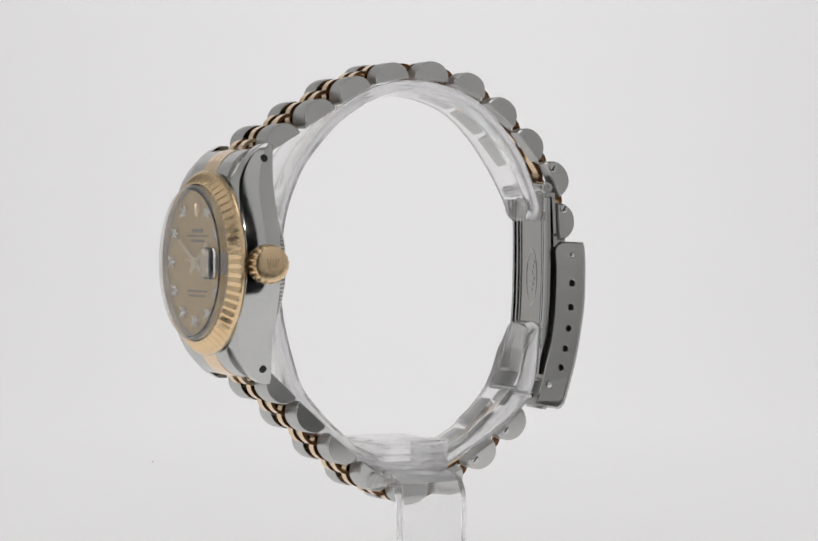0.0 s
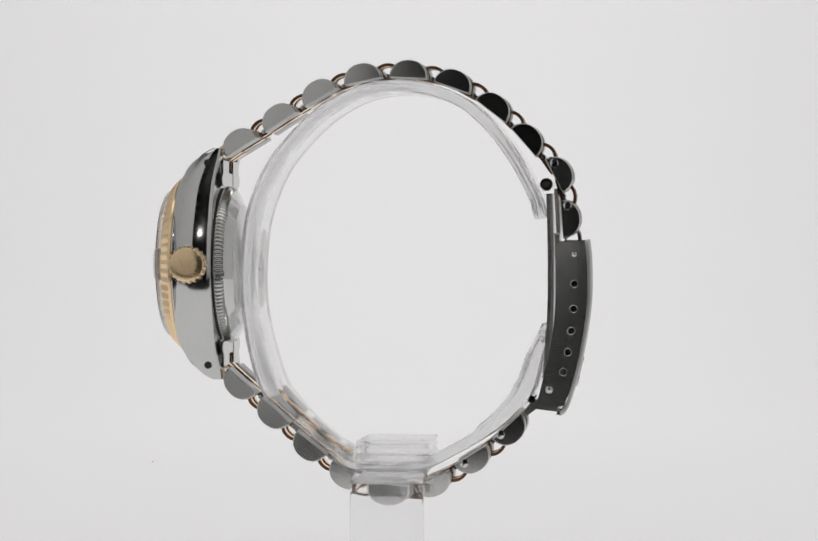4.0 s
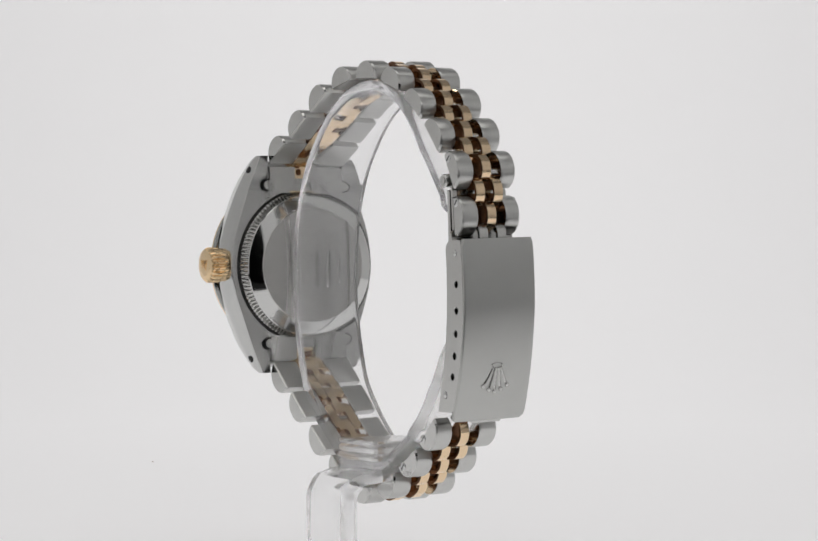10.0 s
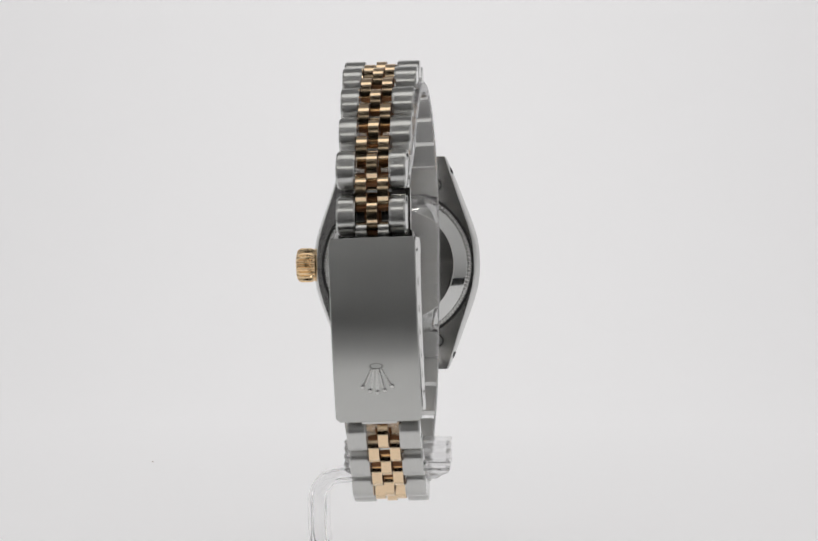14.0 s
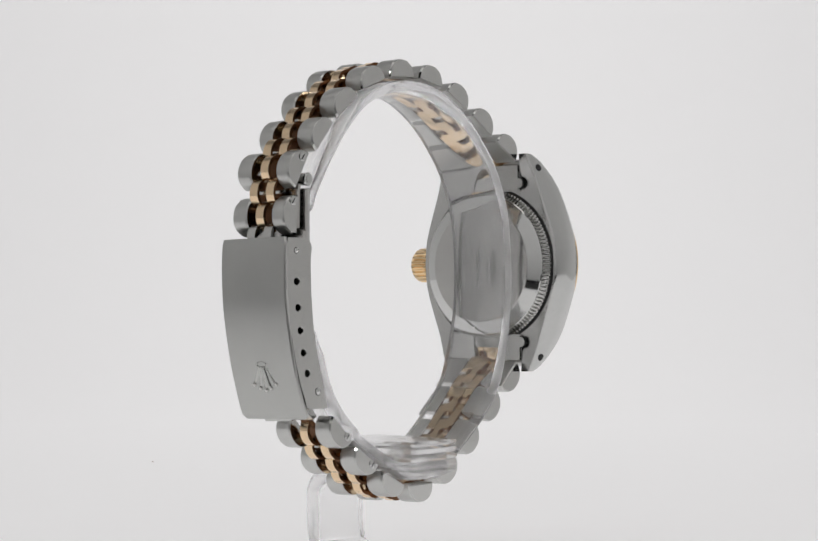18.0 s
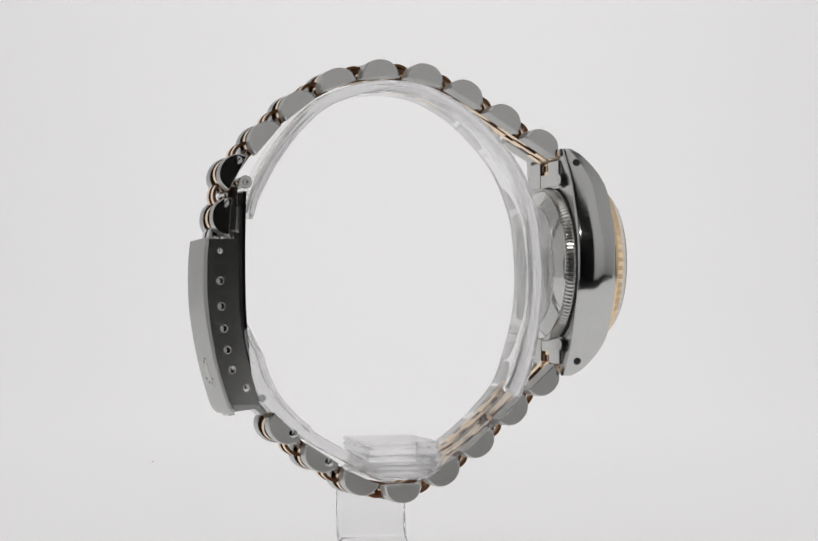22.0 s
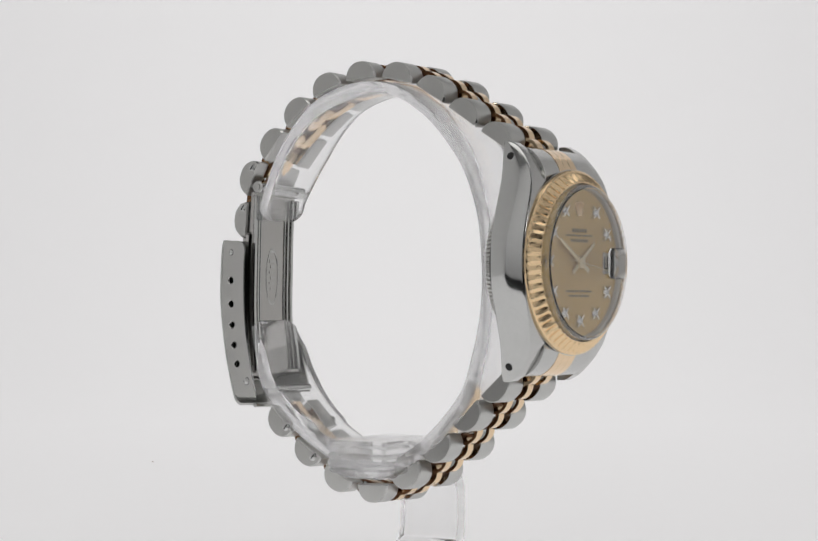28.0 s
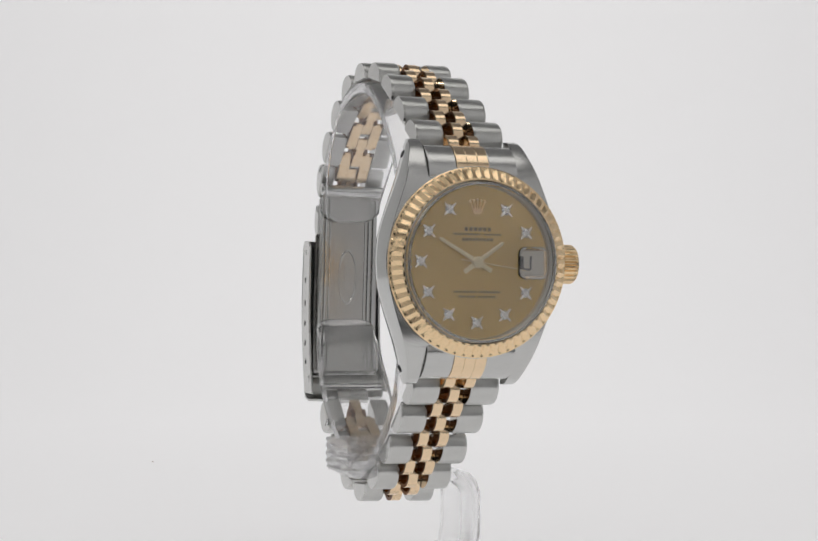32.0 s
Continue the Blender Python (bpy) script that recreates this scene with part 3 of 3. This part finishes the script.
def clasp():
    out, inn = curve(CLASP_OUT, 4), curve(CLASP_IN, 4)
    n = len(out)
    # cover plate
    rings = []
    for i, p in enumerate(out):
        d = (out[min(i + 1, n - 1)] - out[max(i - 1, 0)]).normalized()
        o = Vector((d.y, -d.x))
        if o.x > 0:
            o = -o
        ring = []
        w = CLASP_W - (0.0, 0.12, 0.4)[max(0, i - n + 3)] - (0.2 if i == 0 else 0)
        for x, h in ((-w, -0.5), (-w, -0.18), (-w + 0.16, 0.0), (-2, 0.05), (2, 0.05), (w - 0.16, 0.0), (w, -0.18), (w, -0.5)):
            q = p + o * h
            ring.append((x, q.x, q.y))
        rings.append(ring)
    cover = part("clasp_cover", loft(rings), CLASP_STEEL, watch, "brushed steel folding clasp cover", lean, 30)
    # side walls, each with a row of adjusting holes
    HOLES = ((0.45, 1.65, 0.42), (0.47, -2.6, 0.5), (0.475, -6.2, 0.5), (0.47, -9.35, 0.5), (0.46, -12.4, 0.5), (0.46, -15.25, 0.5), (0.745, -17.8, 0.52))
    def edge(line, z):
        zs = [q.y for q in line]
        return Vector((float(np.interp(-z, [-v for v in zs], [q.x for q in line])), z))
    cuts = [3.4, 0.0, -4.4, -7.75, -10.8, -13.75, -16.45, -20.2]
    for s in (-1, 1):
        bm = bmesh.new()
        for (z1, z0), (f, zc, rad) in zip(zip(cuts, cuts[1:]), HOLES):
            a, b, c, d = edge(inn, z1), edge(out, z1), edge(out, z0), edge(inn, z0)
            b, c = b + Vector((0.45, 0)), c + Vector((0.45, 0))
            mid = edge(inn, zc).lerp(edge(out, zc), 1 - f)
            poly = [a, b, c, d]
            if z1 == cuts[0]:
                poly = [Vector((a.x - 1.4 * (1 - math.sin(t)), a.y - 1.4 * (1 - math.cos(t)))) for t in np.linspace(math.pi / 2, 0, 5)] + [b, c, d]
            if z0 == cuts[-1]:
                poly = [a, b] + [Vector((c.x + 0.6 * (1 - math.cos(t)), c.y + 0.6 * (1 - math.sin(t)))) for t in np.linspace(0, math.pi / 2, 4)] + [d]
            n_loop = 28
            angle = lambda q: math.atan2(q.y - mid.y, q.x - mid.x)
            loop, hole = [], []
            for k in range(n_loop):
                t = 2 * math.pi * k / n_loop - math.pi
                u = Vector((math.cos(t), math.sin(t)))
                reach = 99.0
                for p, q in zip(poly, poly[1:] + poly[:1]):
                    w, v = q - p, p - mid
                    den = u.x * w.y - u.y * w.x
                    if abs(den) > 1e-9:
                        far, along = (v.x * w.y - v.y * w.x) / den, (v.x * u.y - v.y * u.x) / den
                        if far > 0 and -1e-6 <= along <= 1 + 1e-6:
                            reach = min(reach, far)
                loop.append(mid + u * reach)
                hole.append(mid + u * rad)
            for q in poly:
                k = min(range(n_loop), key=lambda i: abs(math.remainder(2 * math.pi * i / n_loop - math.pi - angle(q), 2 * math.pi)))
                loop[k] = q.copy()
            x0, x1 = s * (CLASP_W - 0.28), s * CLASP_W
            rings = [[(x0, *p) for p in loop], [(x0, *p) for p in hole], [(x1 - s * 0.06, *p) for p in hole], [(x1, *(mid + (p - mid) * 1.14)) for p in hole], [(x1, *p) for p in loop]]
            loft(rings, caps=False, bm=bm)
            rim = [(poly[-1], poly[0])]
            if z1 == cuts[0]:
                rim += list(zip(poly[:5], poly[1:6]))
            if z0 == cuts[-1]:
                rim += list(zip(poly[2:], poly[3:]))
            for p, q in rim:
                bm.faces.new([bm.verts.new(v) for v in ((x0, *p), (x1, *p), (x1, *q), (x0, *q))])
        bmesh.ops.remove_doubles(bm, verts=bm.verts, dist=0.001)
        for v in bm.verts:
            v.co.x += (0.075 + 0.0026 * (v.co.z + 8)) * (v.co.y + 28.4)
        part("clasp_side", bm, STEEL_SIDE, cover, "steel clasp side with adjusting holes", lean, 0)
        for f, zc, rad in (HOLES[0], HOLES[-1]):
            mid = edge(inn, zc).lerp(edge(out, zc), 1 - f)
            bm = turned([(rad * 0.98, s * (CLASP_W - 0.4)), (rad * 0.9, s * (CLASP_W + 0.02)), (rad * 0.6, s * (CLASP_W + 0.12)), (0.01, s * (CLASP_W + 0.14))], 14, "x", (0, mid.x, mid.y))
            bmesh.ops.translate(bm, verts=bm.verts, vec=((0.075 + 0.0026 * (zc + 8)) * (mid.x + 28.4), 0, 0))
            part("clasp_pin", bm, POLISHED, cover, "round steel pin end", lean)
    # embossed emblem low on the cover: a plain fan with an oval foot
    bm = bmesh.new()
    def on_cover(x, z, h):
        p = edge(out, z)
        return (x, p.x - h, z)
    oval = lambda r, h: [on_cover(0.85 * r * math.cos(t), -13.85 + 0.36 * r * math.sin(t), h) for t in np.linspace(0, 2 * math.pi, 16, endpoint=False)]
    loft([oval(1.25, 0.0), oval(1.0, 0.22), oval(0.8, 0.0)], caps=False, bm=bm)
    for k in range(5):
        u = (k - 2) * 0.36
        tip = -17.45 + 0.26 * abs(k - 2) ** 1.6
        for w in (-1, 1):
            a, b = on_cover(u, -14.3, 0.17), on_cover(u * 2.4, tip + 0.3, 0.17)
            bm.faces.new([bm.verts.new(q) for q in (a, b, on_cover(u * 2.4 + w * 0.34, tip + 0.4, 0.0), on_cover(u + w * 0.18, -14.25, 0.0))][::w])
        ball = [[on_cover(u * 2.75 + r * math.cos(t), tip + r * math.sin(t), h) for t in np.linspace(0, 2 * math.pi, 10, endpoint=False)] for r, h in ((0.36, 0.0), (0.3, 0.2), (0.12, 0.3))]
        loft(ball, bm=bm)
    part("clasp_emblem", bm, STEEL_SIDE, cover, "embossed plain emblem", lean, 20)
    # folding blades inside
    def folded(p):
        return lean(Vector((p[0] + 0.1 * (p[1] + 23), p[1] - 0.9, p[2])))
    line = curve(((-26.9, 2.6), (-27.1, -3.9), (-26.6, -10.7), (-25.4, -17.8)), 5)
    a, b = strip_sides(line, 1.2)
    part("clasp_core", prism([(p.x, p.y) for p in a] + [(p.x, p.y) for p in reversed(b)], -4.9, 4.9, 0.1), STEEL_SIDE, watch, "steel tail of the bracelet inside the clasp", lean, 40)
    line = curve(((-23.45, 4.6), (-23.55, 0.5), (-23.5, -6.0), (-23.0, -12.0), (-22.35, -17.0)), 5)
    a, b = strip_sides(line, 0.65)
    part("outer_blade", prism([(p.x, p.y) for p in a] + [(p.x, p.y) for p in reversed(b)], -4.8, 5.4, 0.25), BLADE_STEEL, watch, "folding steel blade", folded, 40)
    line = curve(((-23.25, 11.0), (-23.45, 8.0), (-23.6, 4.7)), 5)
    a, b = strip_sides(line, 0.5)
    part("blade_neck", prism([(p.x, p.y) for p in a] + [(p.x, p.y) for p in reversed(b)], -4.4, 4.4, 0.1), BLADE_STEEL, watch, "narrow neck of the folding blade", folded, 40)
    line = curve(((-22.55, 10.3), (-22.7, 5.0), (-22.75, 0.5), (-22.7, -6.0), (-22.35, -12.0), (-21.95, -16.4)), 5)
    a, b = strip_sides(line, 0.4)
    blade = part("inner_blade", prism([(p.x, p.y) for p in a] + [(p.x, p.y) for p in reversed(b)], -4.4, 5.0, 0.18), BLADE_STEEL, watch, "inner folding steel blade with raised rails", folded, 40)
    for s in (-1, 1):
        for x, wd, up in ((4.7, 0.5, 0.45), (3.85, 0.3, 0.3), (3.2, 0.16, 0.15)):
            x = x - (0.6 if s < 0 else 0.0)
            q = [p + Vector((0.2 + up / 2, 0)) for p in line]
            a, b = strip_sides(q, up)
            part("blade_rail", prism([(p.x, p.y) for p in a] + [(p.x, p.y) for p in reversed(b)], s * (x - wd / 2), s * (x + wd / 2), 0.08), POLISHED, blade, "raised polished steel rail", folded, 40)
    for z in (8.6, -13.6):
        part("blade_crossbar", box(-2.9, 3.4, -22.6, -22.35, z - 0.25, z + 0.25, 0.08), BLADE_STEEL, blade, "raised cross rib of the blade", folded, 40)
    # worn stamp on the blade: an oval frame with plain bars in it
    oval = lambda r, y: [(0.2 + 1.5 * r * math.cos(t), y, -1.9 + 4.4 * r * math.sin(t)) for t in np.linspace(0, 2 * math.pi, 28, endpoint=False)]
    bm = loft([oval(1.0, -22.51), oval(0.97, -22.475), oval(0.9, -22.475), oval(0.87, -22.51)], caps=False)
    for k in range(6):
        z = 0.3 - 0.85 * k
        box(-0.55 + 0.25 * (k % 3), 0.95 - 0.3 * (k % 2), -22.52, -22.48, z, z + 0.42, 0.015, bm)
    part("blade_stamp", bm, STEEL_SIDE, blade, "worn oval stamp on the blade", folded, 30)
    # hinge at the top, with its barrel and pin ends
    part("hinge_barrel", turned([(0.02, -4.9), (0.85, -4.88), (0.95, -4.75), (0.95, 4.75), (0.85, 4.88), (0.02, 4.9)], 20, "x", (0, -22.85, 11.6)), POLISHED, watch, "steel hinge barrel", lean)
    for s in (-1, 1):
        part("hinge_pin", turned([(0.45, s * 4.86), (0.5, s * 5.02), (0.25, s * 5.04), (0.02, s * 4.98)], 14, "x", (0, -22.85, 11.6)), STEEL_SIDE, watch, "hinge pin end", lean)
    # tongue and crossbar under the clasp
    part("clasp_tongue", prism([(-24.6, -20.0), (-22.0, -19.4), (-20.4, -20.0), (-19.2, -21.4), (-19.9, -21.9), (-21.2, -20.9), (-24.3, -21.3)], -2.3, 2.3, 0.12), STEEL_SIDE, watch, "steel tongue joining clasp and bracelet", lean)
    part("clasp_lip", prism([(-25.3, -21.0), (-24.3, -21.0), (-24.1, -21.7), (-24.8, -21.85)], -2.4, 2.4, 0.15), STEEL_SIDE, watch, "small steel lip at the foot of the clasp", lean)
    part("clasp_crossbar", turned([(0.02, -4.6), (0.55, -4.58), (0.55, 4.58), (0.02, 4.6)], 14, "x", (0, -20.6, -19.3)), POLISHED, watch, "steel crossbar", lean)
    # screws in the sides of the links next to the clasp
    for row, (y, z) in ((TOP_ROWS[0], (-25.85, 8.55)), (TOP_ROWS[1], (-23.95, 14.65)), (LOW_ROWS[0], (-16.2, -24.4)), (LOW_ROWS[1], (-10.95, -28.6))):
        for s in (-1, 1):
            x = link_end(row[0], row[1], row[3], s) + end_skew(row[0], row[1]) * (y - row[0])
            screw = part("link_screw", turned([(0.62, x - s * 0.2), (0.62, x + s * 0.06), (0.5, x + s * 0.1), (0.02, x + s * 0.1)], 18, "x", (0, y, z)), POLISHED, watch, "small slotted link screw", lean)
            slot = box(min(x + s * 0.07, x + s * 0.115), max(x + s * 0.07, x + s * 0.115), y - 0.46, y + 0.46, z - 0.09, z + 0.09)
            bmesh.ops.rotate(slot, verts=slot.verts, cent=(0, y, z), matrix=Matrix.Rotation(0.9 * s, 3, "X"))
            part("screw_slot", slot, DARK, screw, "dark screw slot", lean, 0)



case()
case_back()
bezel()
crystal()
dial()
pointers()
crown()
end_link(1)
end_link(-1)
bracelet(TOP_ROWS)
bracelet(LOW_ROWS)
half_links()
clasp()

# ---- the clear stand ----
stand = tagged(new("watch_stand"), "clear acrylic watch stand with an open cuff", "watch stand")


def acrylic(name, bm, label, smooth=35, warp=None, mat=ACRYLIC, edge=None):
    ob = part(name, bm, mat, stand, label, warp, smooth, edge)
    ob.visible_shadow = False
    return ob


def cuff():
    line = curve(((-21.95, 6.7), (-21.45, 9.2), (-20.1, 12.2), (-18.2, 15.6), (-15.3, 19.5), (-11.75, 22.85), (-8.1, 24.7), (-3.9, 25.75), (0.4, 25.85), (4.65, 24.95), (8.8, 22.8), (11.8, 20.55), (14.6, 17.7), (16.85, 14.9),
                  (18.7, 11.45), (20.3, 6.5), (20.95, 0.6), (21.0, -4.0), (20.5, -8.6), (19.5, -13.7), (17.7, -18.7), (14.4, -22.5), (11.2, -25.3), (8.1, -27.5), (4.7, -29.0), (0.0, -29.7), (-4.7, -29.1), (-8.4, -27.5),
                  (-14.1, -24.2), (-17.6, -21.4), (-20.3, -18.1), (-21.5, -13.8), (-22.1, -10.3), (-22.1, -8.5)), 5)
    a, b = strip_sides(line, 1.65)
    # stouter towards the inside on the lower arm, which begins with a step, and low at the front
    for i, p in enumerate(line):
        more = 0.0
        if p.x < -13.8 and p.y < 0:
            more = blend(p.y, (-24.2, -21.4, -18, -13, -8.5), (0.45, 0.8, 1.2, 0.7, -0.9))
        if p.x > 5:
            more = blend(p.y, (-27, -20, -13, -8, 12, 24), (0.5, 0.85, 0.7, 0.35, 0.3, 0.0))
        b[i] = b[i] + (b[i] - a[i]).normalized() * more
    acrylic("cuff", band(a, b, -6.2, 4.3, 0.5), "clear bent acrylic cuff, open on one side", warp=askew, edge=SAWN_ACRYLIC)
    # ridged block that joins the cuff to the post
    rings = []
    for k in range(16):
        z, r = -25.5 - 0.36 * k - (0.25 if k == 15 else 0.0), (0.22 if k % 3 == 2 else (0.1 if k % 4 == 0 else 0.0)) + (0.0, 0.35, 0.9, 2.0)[max(0, k - 12)]
        rings.append([(x, y, z) for x, y in ((-6.8 + r, -5.4 + r), (-6.3 + r, -5.9 + r), (8.1 - r, -5.9 + r), (8.6 - r, -5.4 + r), (8.6 - r, 4.2 - r), (8.1 - r, 4.7 - r), (-6.3 + r, 4.7 - r), (-6.8 + r, 4.2 - r))])
    acrylic("block", loft(rings), "clear ridged block under the cuff", 20, mat=MILKY)
    # moulding mark inside the cuff, opposite the gap
    bm = box(-2.6, 1.0, 19.5, 20.3, -0.75, -0.45, 0.1)
    box(-1.1, -0.75, 19.6, 20.3, -3.5, 2.3, 0.1, bm)
    box(0.75, 1.0, 19.7, 20.3, -2.9, 1.2, 0.1, bm)
    acrylic("moulding_mark", bm, "faint cross-shaped moulding mark", warp=askew)


def askew(p):
    """The cuff sits a little turned on its post, and its lower arm stands off to one side."""
    ends = -0.5 if p[2] > -4 else 0.1
    return Vector((p[0] + blend(p[1], (-21, 20.5), (ends, 1.9)), p[1] - 0.063 * (p[0] + 0.95), p[2]))


def soft_ring(l, h, r, e, at):
    """A rounded oblong between l and h; at(u, f) gives the point at u along it and the share f of its thickness."""
    c, d = r * (1 - 0.707), e * (1 - 0.707)
    m = 1 - 2 * e
    left = [(l, e + m * k / 8) for k in range(9)]
    right = [(h, 1 - e - m * k / 8) for k in range(9)]
    pts = [(l + r, 0), (l + c, d), *left, (l + c, 1 - d), (l + r, 1), (h - r, 1), (h - c, 1 - d), *right, (h - c, d), (h - r, 0)]
    return [at(u, f) for u, f in pts]


def band(a, b, x0, x1, r):
    """A band of width x0 to x1 with rounded long edges and rounded ends, whose two sides are a and b."""
    n = len(a)
    rings = []
    for i in range(n):
        s = min(i, n - 1 - i)
        pull = (1.9, 0.9, 0.3, 0.0)[min(s, 3)]
        p, q = a[i], b[i]
        slim = blend(s, (0, 6, 16), (1.3, 1.2, 0.0))
        l, h = x0 + pull + slim, x1 - pull - (0.5 * slim if i < n / 2 else 0.0)
        e = r / (p - q).length
        rings.append(soft_ring(l, h, r, e, lambda x, f: (x, *p.lerp(q, f))))
    return loft(rings)


def post():
    path = [Vector((5.5, -42.55)), Vector((0, -42.55)), Vector((-7.4, -42.55))]
    path += [Vector((-7.6 - 2.9 * math.sin(t), -39.65 - 2.9 * math.cos(t))) for t in np.linspace(0.15, math.pi / 2, 7)]
    path += [Vector((-10.5, -37)), Vector((-10.5, -35))]
    path += [Vector((-7.1 - 3.4 * math.cos(t), -34.15 + 3.4 * math.sin(t))) for t in np.linspace(0.0, math.pi / 2, 8)]
    path += [Vector((-5.0, -30.6))]
    path = [Vector((p.x - 0.3 * blend(p.y, (-41.8, -38.5), (0, 1)), p.y)) for p in path]
    thick = [1.5 if p.y < -41.2 else (2.5 if p.x < -9 else 1.9) for p in path]
    a, b = strip_sides(path, thick)
    rings = []
    for p, q in zip(a, b):
        e = 0.4 / (p - q).length
        rings.append(soft_ring(-5.6, 4.9, 0.4, e, lambda y, f: (p.lerp(q, f).x, y, p.lerp(q, f).y)))
    acrylic("post", loft(rings), "clear bent acrylic post with foot, arm and hook")


cuff()
post()

# ---- a crumb on the sweep ----
bm = turned([(0.3, -43.345), (0.25, -43.22), (0.02, -43.2)], 9, "z", (-53.3, 177, 0), shape=lambda r, a, i: r * (1 + 0.25 * math.sin(i * 2.3)))
tagged(part("dust_crumb", bm, SPECK), "tiny brown dust crumb lying on the white sweep", "dust")

# ---- turning ----
TURN = ((0, 118.77), (2, 101.13), (4, 83.66), (6, 66.60), (8, 49.62), (10, 32.55), (12, 15.00), (14, -2.90), (16, -20.84), (18, -38.85), (20, -56.60), (22, -73.95), (24, -91.10), (26, -108.40), (28, -125.70), (30, -143.00), (32, -159.94))


def motions():
    rows = [(t, pose(0, 0, 0, 0, 0, a)) for t, a in TURN]
    walk(watch, rows)
    walk(stand, rows)


motions()
